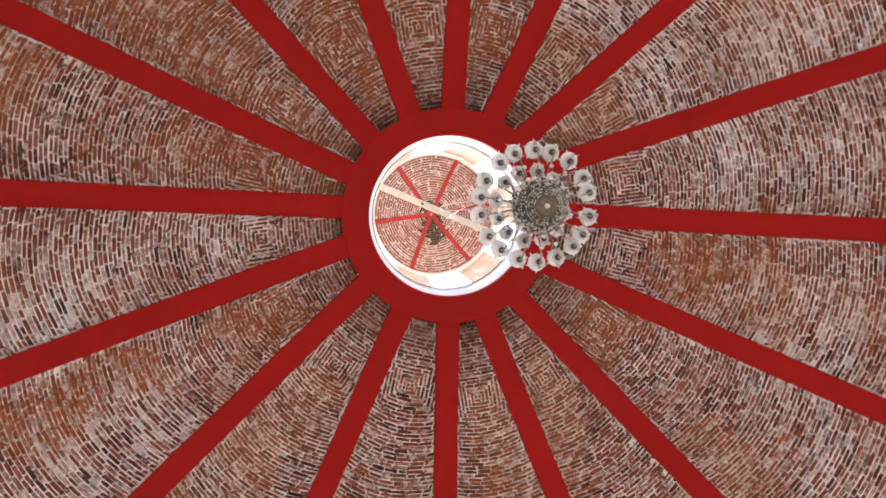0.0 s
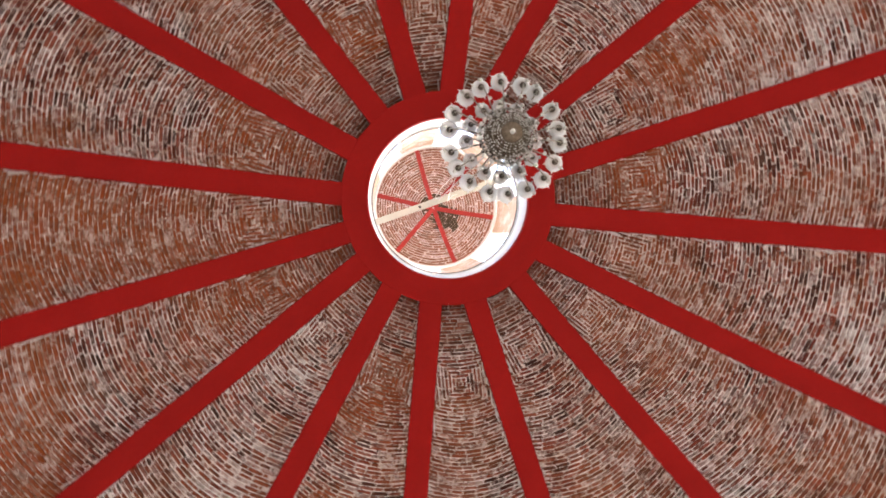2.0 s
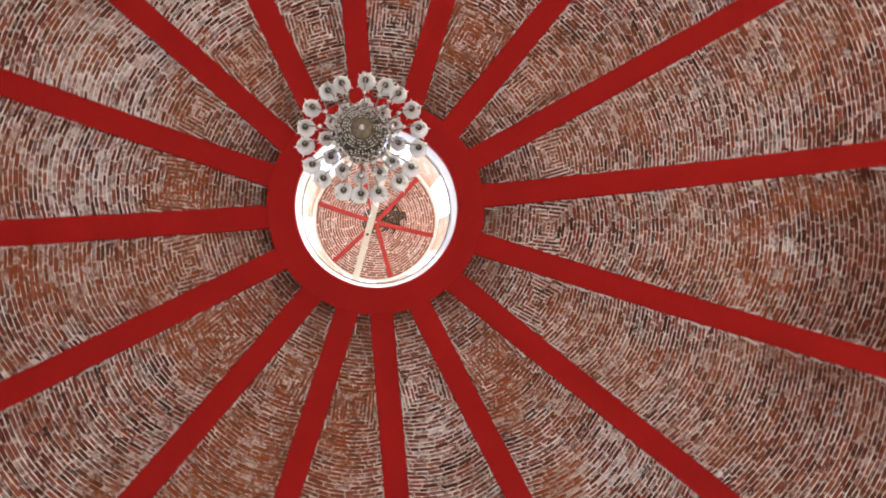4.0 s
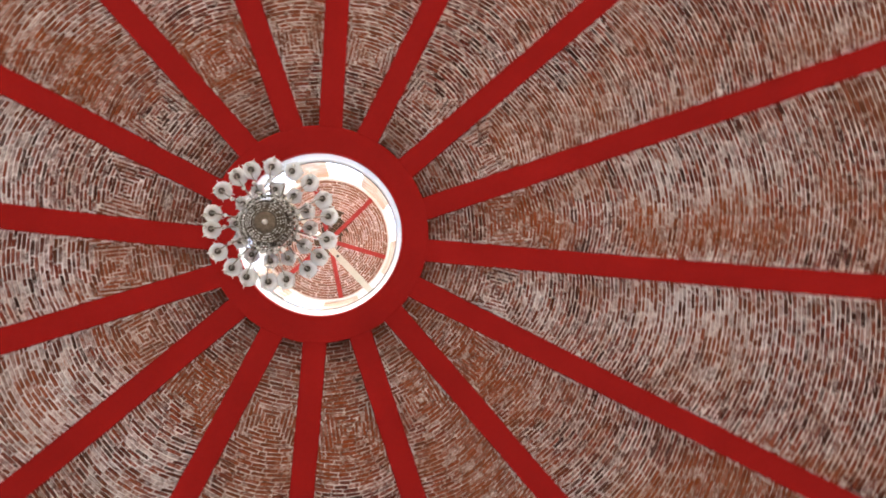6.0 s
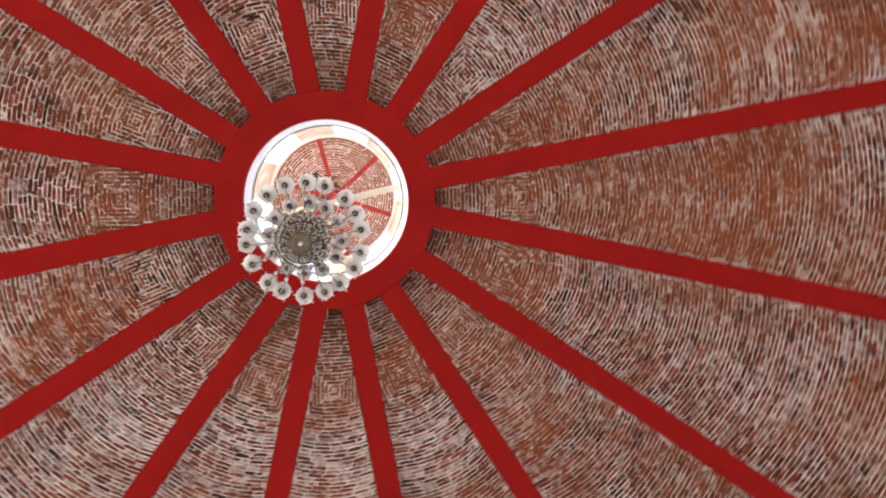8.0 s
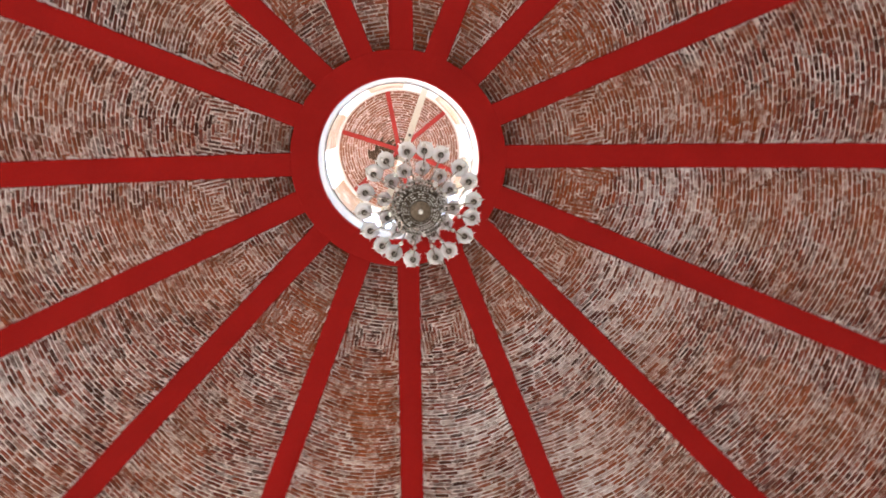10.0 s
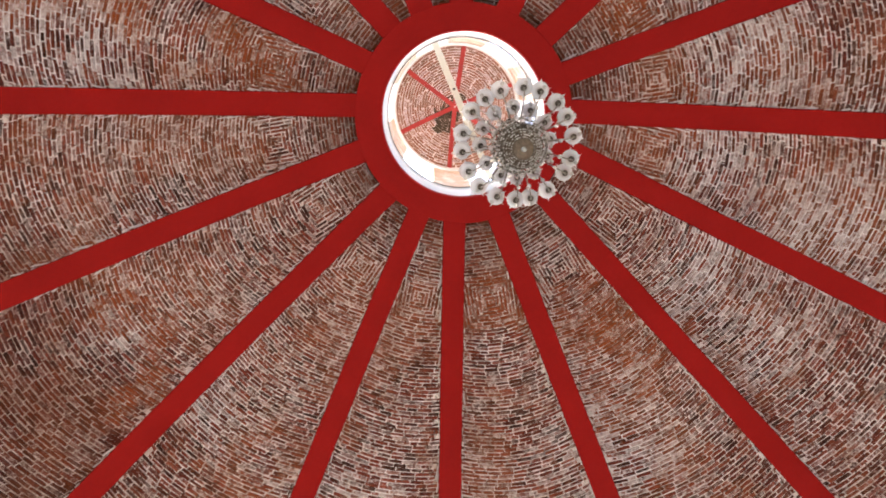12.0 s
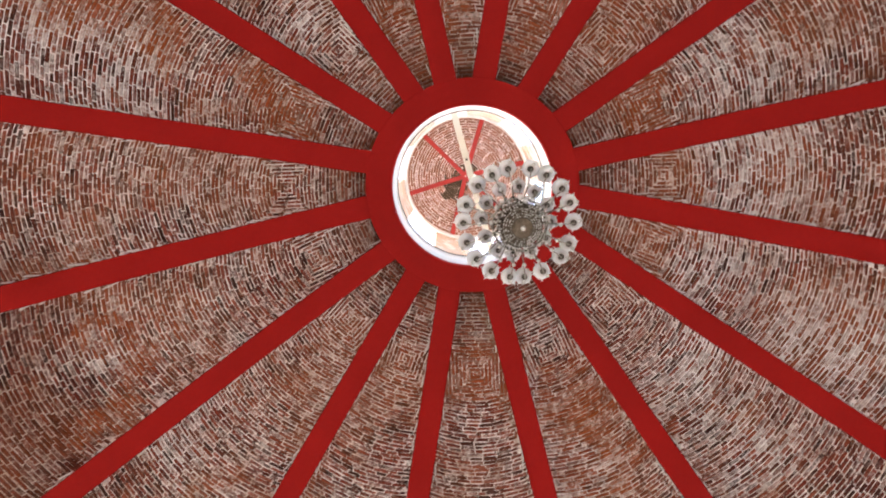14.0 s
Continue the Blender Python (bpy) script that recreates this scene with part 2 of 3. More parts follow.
def shade_material(name):
    """Glass that is smoky and clear at the neck and milky white towards the rim."""
    m, n, l, b = material(name)
    co = n.new("ShaderNodeTexCoord")
    flat = n.new("ShaderNodeVectorMath")
    flat.operation = "MULTIPLY"
    l.new(co.outputs["Object"], flat.inputs[0])
    flat.inputs[1].default_value = (20, 20, 0)
    size = n.new("ShaderNodeVectorMath")
    size.operation = "LENGTH"
    l.new(flat.outputs[0], size.inputs[0])
    r = size.outputs["Value"]
    l.new(ramp(n, l, r, [(0.30, (0.36, 0.34, 0.33)), (0.62, (0.76, 0.78, 0.82)), (0.88, (0.92, 0.95, 1.0))]), b.inputs["Base Color"])
    l.new(ramp(n, l, r, [(0.30, grey(0.75)), (0.85, grey(0.12))]), b.inputs["Transmission Weight"])
    b.inputs["Roughness"].default_value = 0.28
    b.inputs["IOR"].default_value = 1.48
    bump(n, l, b, noise_node(n, l, 90.0, 3.0, 0.6), 0.3, 0.002)
    return m


LIME_DAB = paint_material("lime_dabs", (0.84, 0.80, 0.82), 0.9, 0.3)
BRICK = brick_material("old_brick")
BRICK_PALE = brick_material("lantern_brick", dark=1.2, wash=0.3, ring_shade=0.0, even=0.6)
BRICK_SOOT = paint_material("sooty_brick", (0.085, 0.055, 0.026), 0.9, 0.5, relief=0.006)
MORTAR = mortar_material("lime_mortar")
MORTAR_CLEAN = mortar_material("lantern_mortar", ring_shade=0.0, tan=0.55)
RED = paint_material("red_paint", (0.31, 0.007, 0.006), 0.6, 0.12, gloss=0.1)
RED_WORN = paint_material("faded_red_paint", (0.36, 0.026, 0.018), 0.6, 0.2)
WHITE = paint_material("white_plaster", (0.80, 0.79, 0.76), 0.8, 0.08)
PEACH = paint_material("peach_plaster", (0.66, 0.46, 0.33), 0.85, 0.2, stain=(0.78, 0.70, 0.63))
CREAM = paint_material("cream_paint", (0.58, 0.54, 0.44), 0.5, 0.1)
STONE = paint_material("floor_stone", (0.55, 0.50, 0.44), 0.35, 0.2)
WALL = paint_material("wall_plaster", (0.72, 0.66, 0.58), 0.85, 0.15)
EARTH = paint_material("earth", (0.22, 0.2, 0.14), 0.9, 0.3)
SILVER = metal_material("aged_silver", (0.62, 0.58, 0.50), 0.28)
TARNISH = metal_material("tarnished_plate", (0.17, 0.135, 0.105), 0.45)
DARK_METAL = metal_material("dark_bronze", (0.16, 0.14, 0.12), 0.4)
CRYSTAL = glass_material("crystal", (0.93, 0.93, 0.90), 0.04, 0.0)
FROST = shade_material("frosted_glass")
ARM_METAL = metal_material("arm_silver", (0.42, 0.40, 0.37), 0.32)
# white body colour that stands in for the glint of cut crystal
MILK_GLINT = glass_material("milky_glint_crystal", (0.95, 0.95, 0.94), 0.15, 0.6)
CANDLE = paint_material("lamp_white", (0.82, 0.80, 0.75), 0.4, 0.05)
WIRE = paint_material("white_cable", (0.75, 0.73, 0.68), 0.5, 0.05)


# ---------------------------------------------------------------- mesh helpers
def thing(name, label, category, kind="", group="", at=(0, 0, 0)):
    ob = new(name)
    ob.location = at
    ob.empty_display_size = 0.1
    return tagged(ob, label, category, group, kind)


def mesh_of(name, verts, faces, mats, slots=None, smooth=False):
    me = bpy.data.meshes.new(name)
    me.from_pydata([tuple(v) for v in verts], [], faces)
    for m in mats:
        me.materials.append(m)
    if slots is not None:
        me.polygons.foreach_set("material_index", slots)
    if smooth:
        me.polygons.foreach_set("use_smooth", [True] * len(faces))
    me.update()
    return me


def part(name, bm, mat, parent, label="", smooth=False):
    bmesh.ops.recalc_face_normals(bm, faces=bm.faces)
    me = bpy.data.meshes.new(name)
    bm.to_mesh(me)
    bm.free()
    me.materials.append(mat)
    if smooth:
        me.polygons.foreach_set("use_smooth", [True] * len(me.polygons))
    ob = new(name, me)
    ob.parent = parent
    if label:
        tagged(ob, label)
    return ob


def lip(f):
    """1 at the middle of a doubled profile, where its lip is, falling off quickly to both sides."""
    return max(0.0, 1 - abs(f - 0.47) * 12)


def turned(profile, steps=32, wave=0.0, waves=6):
    """A turned body: profile of (radius, height) from end to end."""
    bm = bmesh.new()
    rings = []
    for i, (r, z) in enumerate(profile):
        f = i / max(1, len(profile) - 1)
        if r < 1e-5:
            rings.append([bm.verts.new((0, 0, z))])
            continue
        ring = []
        for s in range(steps):
            a = 2 * math.pi * s / steps
            q = r * (1 + wave * lip(f) * max(0.0, math.cos(waves * a)) ** 22)
            ring.append(bm.verts.new((q * math.cos(a), q * math.sin(a), z + 0.5 * wave * lip(f) * r * max(0.0, math.cos(waves * a)) ** 22)))
        rings.append(ring)
    for a, b in zip(rings, rings[1:]):
        for s in range(steps):
            t = (s + 1) % steps
            if len(a) == 1 and len(b) == 1:
                continue
            if len(a) == 1:
                bm.faces.new((a[0], b[s], b[t]))
            elif len(b) == 1:
                bm.faces.new((a[s], a[t], b[0]))
            else:
                bm.faces.new((a[s], a[t], b[t], b[s]))
    return bm


def tube(points, radius, sides=8, taper=1.0):
    bm = bmesh.new()
    pts = [Vector(p) for p in points]
    rings = []
    for i, p in enumerate(pts):
        way = (pts[min(i + 1, len(pts) - 1)] - pts[max(i - 1, 0)]).normalized()
        side = way.cross(Vector((0, 0, 1)))
        side = side.normalized() if side.length > 1e-4 else Vector((1, 0, 0))
        up = side.cross(way)
        r = radius * (1 + (taper - 1) * i / (len(pts) - 1))
        rings.append([bm.verts.new(p + r * (math.cos(2 * math.pi * s / sides) * side + math.sin(2 * math.pi * s / sides) * up)) for s in range(sides)])
    for a, b in zip(rings, rings[1:]):
        for s in range(sides):
            bm.faces.new((a[s], a[(s + 1) % sides], b[(s + 1) % sides], b[s]))
    bm.faces.new(rings[0][::-1])
    bm.faces.new(rings[-1])
    return bm


def block(x0, x1, y0, y1, z0, z1, bevel=0.0):
    bm = bmesh.new()
    bmesh.ops.create_cube(bm, size=1)
    for v in bm.verts:
        v.co = Vector((x0 + (v.co.x + 0.5) * (x1 - x0), y0 + (v.co.y + 0.5) * (y1 - y0), z0 + (v.co.z + 0.5) * (z1 - z0)))
    if bevel:
        bmesh.ops.bevel(bm, geom=list(bm.edges), offset=bevel, segments=2, affect="EDGES")
    return bm


def arc_block(r0, r1, a0, a1, z0, z1, steps):
    """A curved wall piece between two radii, two azimuths and two heights (heights may be functions of the radius)."""
    bm = bmesh.new()
    rows = []
    for i in range(steps + 1):
        a = a0 + (a1 - a0) * i / steps
        rows.append([bm.verts.new((r * math.cos(a), r * math.sin(a), z)) for r, z in ((r0, z0), (r1, z0), (r1, z1), (r0, z1))])
    for a, b in zip(rows, rows[1:]):
        for j in range(4):
            bm.faces.new((a[j], a[(j + 1) % 4], b[(j + 1) % 4], b[j]))
    bm.faces.new(rows[0][::-1])
    bm.faces.new(rows[-1])
    return bm


def structure(name, bm, mat, label, category, smooth=False):
    ob = part(name, bm, mat, None, smooth=smooth)
    return tagged(ob, label, category, kind="structure")


# ---------------------------------------------------------------- setting: floor, wall, ground
bm = bmesh.new()
bmesh.ops.create_circle(bm, cap_ends=True, segments=64, radius=BASE_R + 0.45)
bmesh.ops.translate(bm, verts=bm.verts, vec=(0, 0, 0.0))
structure("floor", bm, STONE, "pale worn stone floor under the dome", "floor")

bm = bmesh.new()
bmesh.ops.create_circle(bm, cap_ends=True, segments=64, radius=900)
bmesh.ops.translate(bm, verts=bm.verts, vec=(0, 0, -0.3))
structure("ground", bm, EARTH, "dry earth round the building", "ground")

WALL_TOP = rib_z(BASE_R) + 0.7
OPENINGS, SILL, HEAD = 8, 1.1, 6.4
half_open = 1.0 / BASE_R
for k in range(OPENINGS):
    a = 2 * math.pi * k / OPENINGS
    b = 2 * math.pi * (k + 1) / OPENINGS
    structure("wall_%d" % (k + 1), arc_block(BASE_R, BASE_R + 0.45, a + half_open, b - half_open, 0, WALL_TOP, 8), WALL, "plain plastered wall pier that carries the dome", "wall")
    structure("wall_sill_%d" % (k + 1), arc_block(BASE_R, BASE_R + 0.45, a - half_open, a + half_open, 0, SILL, 4), WALL, "plain plastered wall below a window opening", "wall")
    structure("wall_head_%d" % (k + 1), arc_block(BASE_R, BASE_R + 0.45, a - half_open, a + half_open, HEAD, WALL_TOP, 4), WALL, "plain plastered wall above a window opening", "wall")
    lamp = bpy.data.lights.new("window_light", "AREA")
    lamp.shape, lamp.size, lamp.size_y = "RECTANGLE", 1.9, HEAD - SILL - 0.1
    lamp.energy, lamp.color = WINDOW_POWER, (1.0, 0.97, 0.94)
    lamp.spread = radians(80)
    zc = (SILL + HEAD) / 2
    rr = BASE_R + 0.2
    new("window_light", lamp).matrix_world = look((rr * math.cos(a), rr * math.sin(a), zc), (0, 0, zc - 7.0))

# ---------------------------------------------------------------- dome: brick panels between the ribs
EDGE_RISE = 0.085      # brickwork stands this far above the underside of the ribs


def panel_span(k, r):
    a = rib_azimuth(k, r) - 0.5 * RIB_W / r
    b = rib_azimuth(k + 1, r) + 0.5 * RIB_W / r
    return a, b


def panel_point(k, r, u, lift=0.0):
    """A place on panel k: radius along the course, u metres across from its middle."""
    r = max(r, RING_OUT - 0.06)
    a, b = panel_span(k, r)
    width = r * (a - b)
    az = 0.5 * (a + b) + u / r
    v = max(-1.0, min(1.0, 2 * u / width))
    bulge = 0.19 * width * (1 - v * v)
    z = rib_z(r) + EDGE_RISE + bulge + 0.17 * math.exp(-(r - RING_OUT) / 0.45)
    dip = 0.014 * noise.noise((r * 1.1, u * 1.3, k * 3.7))
    return (r * math.cos(az), r * math.sin(az), z + dip - lift)


def sag(r):
    """How strongly a course bows outwards in its middle."""
    s = r - DIAMOND_R
    if s > 0:
        return 0.53 / (1 + 0.25 * s)
    return max(0.12, 0.54 + 0.7 * s)


def panel_mesh(k, rng):
    verts, faces, slots = [], [], []
    # mortar bed
    nr, nu = 80, 14
    radii = [RING_OUT - 0.05 + (BASE_R + 0.1 - RING_OUT + 0.05) * i / nr for i in range(nr + 1)]
    for r in radii:
        a, b = panel_span(k, r)
        w = r * (a - b) + 0.06
        for j in range(nu + 1):
            verts.append(panel_point(k, r, (j / nu - 0.5) * w, -0.004))
    for i in range(nr):
        for j in range(nu):
            q = i * (nu + 1) + j
            faces.append((q, q + 1, q + nu + 2, q + nu + 1))
            slots.append(0)

    def lay(r0, r1, u0, u1):
        """One brick between two bed joints and two cross joints, standing a little proud and slightly uneven."""
        if u1 - u0 < 0.03 or r1 - r0 < 0.02:
            return
        proud = rng.uniform(0.003, 0.013)
        r0 += rng.uniform(-0.004, 0.006)
        r1 -= rng.uniform(-0.004, 0.006)
        u1 -= rng.uniform(-0.003, 0.006)
        j = [rng.uniform(-0.0035, 0.0035) for _ in range(4)]
        tilt = rng.uniform(-0.003, 0.003)
        base = len(verts)
        for inset, up in ((0.0, -0.012), (0.0035, proud)):
            for s, (r, u) in enumerate(((r0, u0), (r1, u0), (r1, u1), (r0, u1))):
                rr = r + (inset if s in (0, 3) else -inset) + j[s]
                uu = u + (inset if s < 2 else -inset)
                bow = sag(r) * uu * uu
                verts.append(panel_point(k, rr - bow, uu, up + (tilt if s < 2 else -tilt) * (up > 0)))
        f = base
        for quad in ((4, 5, 6, 7), (0, 1, 5, 4), (1, 2, 6, 5), (2, 3, 7, 6), (3, 0, 4, 7)):
            faces.append(tuple(f + q for q in quad))
            slots.append(1)

    def half(r):
        a, b = panel_span(k, max(r, RING_OUT - 0.05))
        return 0.5 * r * (a - b) + 0.015

    joint = 0.0145
    upright = 0.011
    centre = SQUARES_R[k]
    pitch = COURSE * rng.uniform(0.97, 1.04)

    def course(r, ulim0, ulim1):
        """Bricks side by side along a course."""
        u = ulim0 - rng.uniform(0.0, 1.0) * BRICK_L
        while u < ulim1:
            length = BRICK_L * rng.choice((1.0, 1.0, 1.0, 0.92, 1.08, 0.75, 0.55))
            a, b = max(u, ulim0), min(u + length - upright, ulim1)
            if b - a > 0.03:
                lay(r - 0.5 * pitch + 0.5 * joint, r + 0.5 * pitch - 0.5 * joint, a, b)
            u += length

    # dabs of lime left along the joint with the ribs
    r = RING_OUT + 0.02
    while r < BASE_R:
        for side in (-1, 1):
            if rng.random() < 0.62:
                e = half(r) - 0.015
                size = rng.choice((0.02, 0.03, 0.06, 0.11, 0.18)) * rng.uniform(0.6, 1.3)
                u0, u1 = sorted((side * e, side * (e - rng.uniform(0.005, 0.02))))
                base = len(verts)
                for inset, up in ((0.0, -0.01), (0.004, rng.uniform(0.03, 0.075))):
                    for rr, uu in ((r + inset, u0), (r + size - inset, u0), (r + size - inset, u1), (r + inset, u1)):
                        verts.append(panel_point(k, rr, uu, up))
                for quad in ((4, 5, 6, 7), (0, 1, 5, 4), (1, 2, 6, 5), (2, 3, 7, 6), (3, 0, 4, 7)):
                    faces.append(tuple(base + q for q in quad))
                    slots.append(2)
        r += rng.uniform(0.03, 0.20)

    # courses out from the squares to the wall, and in from them to the ring
    n_out = int((BASE_R + 0.7 - centre) / pitch)
    for i in range(-int((centre - RING_OUT + 0.1) / pitch), n_out):
        r = centre + i * pitch
        h = half(r)
        if r < RING_OUT - 0.03 or r > BASE_R + 0.7:
            continue
        lim = min(h, abs(i) * pitch + 0.5 * pitch - 0.5 * joint) if abs(i) * pitch < h else h
        course(r, -lim, lim)
    # the upright sides of the nested squares
    for side in (-1, 1):
        for i in range(1, 20):
            um = i * pitch
            lo, hi = centre - um + 0.5 * pitch, centre + um - 0.5 * pitch
            while lo < hi and half(lo) < um:
                lo += 0.02
            if hi - lo < 0.05 or half(hi) < um - 0.02:
                continue
            r = lo - rng.uniform(0, 0.5) * BRICK_L
            while r < hi:
                length = BRICK_L * rng.choice((1.0, 1.0, 0.9, 0.7))
                a, b = max(r, lo), min(r + length - upright, hi)
                if b - a > 0.03:
                    u0, u1 = um - 0.5 * pitch + 0.5 * joint, um + 0.5 * pitch - 0.5 * joint
                    lay(a, b, *((u0, u1) if side > 0 else (-u1, -u0)))
                r += length
    return verts, faces, slots


rng = random.Random(7)
for k in range(16):
    verts, faces, slots = panel_mesh(k, rng)
    ob = new("ceiling", mesh_of("ceiling", verts, faces, (MORTAR, BRICK, LIME_DAB), slots))
    tagged(ob, "vaulted dome panel of old red brick with limewash and pale mortar joints", "brick vault", "dome panels", "structure")

# outer shell that closes the dome above the brickwork
bm = bmesh.new()
rings = []
for i in range(20):
    r = RING_OUT + 0.1 + (BASE_R + 0.5 - RING_OUT - 0.1) * i / 19
    rings.append([bm.verts.new((r * math.cos(2 * math.pi * s / 64), r * math.sin(2 * math.pi * s / 64), rib_z(r) + 0.75)) for s in range(64)])
for a, b in zip(rings, rings[1:]):
    for s in range(64):
        bm.faces.new((a[s], a[(s + 1) % 64], b[(s + 1) % 64], b[s]))
structure("roof", bm, MORTAR, "outer mortar shell over the brick dome", "roof")


# ---------------------------------------------------------------- red ribs and ring
def rib(k):
    bm = bmesh.new()
    steps = 44
    rows = []
    wob = 11.3 * k
    for i in range(steps + 1):
        r = RING_OUT - 0.03 + (BASE_R + 0.05 - RING_OUT + 0.03) * i / steps
        a = rib_azimuth(k, r)
        side = Vector((-math.sin(a), math.cos(a), 0))
        mid = Vector((r * math.cos(a), r * math.sin(a), rib_z(r)))
        hl = 0.5 * RIB_W + 0.006 * noise.noise((r * 3.1, wob, 0.0))
        hr = 0.5 * RIB_W + 0.006 * noise.noise((r * 3.1, wob, 9.0))
        low = 0.004 * noise.noise((r * 2.0, wob, 4.0))
        shape = ((-hl, 0.26), (-hl, 0.018), (-hl + 0.005, 0.005), (-hl + 0.018, 0.0), (hr - 0.018, 0.0), (hr - 0.005, 0.005), (hr, 0.018), (hr, 0.26))
        rows.append([bm.verts.new(mid + side * u + Vector((0, 0, z + low * (z < 0.1)))) for u, z in shape])
    for a, b in zip(rows, rows[1:]):
        for j in range(8):
            bm.faces.new((a[j], a[(j + 1) % 8], b[(j + 1) % 8], b[j]))
    bm.faces.new(rows[0][::-1])
    bm.faces.new(rows[-1])
    ob = part("dome_rib", bm, RED, None)
    return tagged(ob, "smooth red-painted rib running from ring to wall under the brick dome", "dome rib", "dome ribs", "structure")


for k in range(16):
    rib(k)

zi, zo = rib_z(RING_IN), rib_z(RING_OUT)
RING_TOP = RING_Z + 0.38
structure("ring_beam", turned([(RING_IN, RING_TOP), (RING_IN, zi + 0.012), (RING_IN + 0.004, zi + 0.003), (RING_IN + 0.012, zi - 0.002), (1.47, rib_z(1.47) - 0.003),
                               (RING_OUT - 0.02, zo - 0.003), (RING_OUT - 0.006, zo + 0.001), (RING_OUT, zo + 0.015), (RING_OUT, RING_TOP), (RING_IN, RING_TOP)], 96),
          RED, "smooth red-painted ring beam round the lantern opening", "ring beam")

# ---------------------------------------------------------------- lantern over the ring
LAN_Z = RING_Z + 0.18          # foot of the white drum
SILL_Z = RING_Z + 0.85
SPRING = RING_Z + 3.35
LAN_R = 1.3
structure("lantern_drum", turned([(1.28, LAN_Z - 0.05), (1.258, LAN_Z), (1.258, SILL_Z - 0.06), (1.235, SILL_Z - 0.05), (1.235, SILL_Z), (1.5, SILL_Z), (1.5, RING_TOP + 0.004), (1.3, RING_TOP + 0.004)], 96),
          WHITE, "white plastered drum wall at the foot of the lantern", "drum wall")
# added dark ring that draws the shading under the sill's lip
structure("sill_shade_line", turned([(1.222, SILL_Z - 0.03), (1.215, SILL_Z - 0.015), (1.222, SILL_Z + 0.012), (1.232, SILL_Z + 0.006), (1.232, SILL_Z - 0.03), (1.222, SILL_Z - 0.03)], 72), DARK_METAL, "thin dark ring added for the shaded edge of the lantern sill", "sill")
LANTERN_AZ = [radians(-(91 + 60.4 * j)) for j in range(6)]
for a in LANTERN_AZ:
    hw = 0.34 / LAN_R
    structure("lantern_pier", arc_block(LAN_R - 0.02, LAN_R + 0.09, a - hw, a + hw, SILL_Z, SPRING, 6), PEACH, "peach plastered pier between the lantern windows", "pier")
structure("lantern_cornice", turned([(1.245, SPRING), (1.225, SPRING + 0.04), (1.225, SPRING + 0.13), (1.39, SPRING + 0.13), (1.39, SPRING), (1.245, SPRING)], 96),
          WHITE, "white plastered band on which the lantern's cupola stands", "cornice")

CUP_R, CUP_H = 1.26, 0.72
CUP_Z = SPRING + 0.13


def cup_z(r):
    return CUP_Z + CUP_H * (1 - (r / CUP_R) ** 2)


def cupola(rng):
    verts, faces, slots = [], [], []
    nr, na = 12, 64
    for i in range(nr + 1):
        r = CUP_R * 1.04 * (1 - i / nr) + 0.001
        for j in range(na):
            a = 2 * math.pi * j / na
            verts.append((r * math.cos(a), r * math.sin(a), cup_z(r) + 0.004))
    for i in range(nr):
        for j in range(na):
            q, t = i * na + j, i * na + (j + 1) % na
            faces.append((q, t, t + na, q + na))
            slots.append(0)
    r = CUP_R + 0.01
    while r > 0.05:
        a = rng.random()
        step = 0.20 / r
        count = max(5, int(2 * math.pi / step))
        for c in range(count):
            r0 = r - rng.uniform(0.037, 0.043)
            a0 = a + 2 * math.pi * c / count
            a0 += rng.uniform(-0.02, 0.02) / r
            a1 = a0 + 2 * math.pi / count - rng.uniform(0.008, 0.020) / r
            mid = math.degrees(-0.5 * (a0 + a1)) % 360
            sooty = r < 0.66 * rng.uniform(0.75, 1.1) and 262 < mid < 338 or r < 0.33 * rng.uniform(0.5, 1.1) or (r < 0.42 * rng.uniform(0.5, 1.1) and 100 < mid < 160)
            up = rng.uniform(0.003, 0.012)
            if sooty:
                r0, a1 = r - 0.050, a1 + 0.012 / r
            # each brick is bent to its ring in a few flat steps
            base = len(verts)
            bits = max(1, math.ceil((a1 - a0) / 0.16))
            for b in range(bits + 1):
                aa = a0 + (a1 - a0) * b / bits
                for rr, lift in ((r0, -0.01), (r0 + 0.003, up), (r - 0.003, up), (r, -0.01)):
                    rr = max(rr + 0.022 * noise.noise((1.9 * rr * math.cos(aa), 1.9 * rr * math.sin(aa), 3.1)) * min(1.0, 6 * (CUP_R + 0.02 - rr)), 0.002)
                    verts.append((rr * math.cos(aa), rr * math.sin(aa), cup_z(rr) - lift))
            for b in range(bits):
                q = base + 4 * b
                for e in range(3):
                    faces.append((q + e, q + e + 1, q + e + 5, q + e + 4))
                    slots.append(2 if sooty else 1)
            for q in (base, base + 4 * bits):
                faces.append((q, q + 1, q + 2, q + 3))
                slots.append(2 if sooty else 1)
        r -= 0.050
    return verts, faces, slots


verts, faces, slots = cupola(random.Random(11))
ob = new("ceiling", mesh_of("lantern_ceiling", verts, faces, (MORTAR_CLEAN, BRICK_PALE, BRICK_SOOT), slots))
tagged(ob, "small brick cupola with ringed courses above the lantern windows", "cupola", kind="structure")

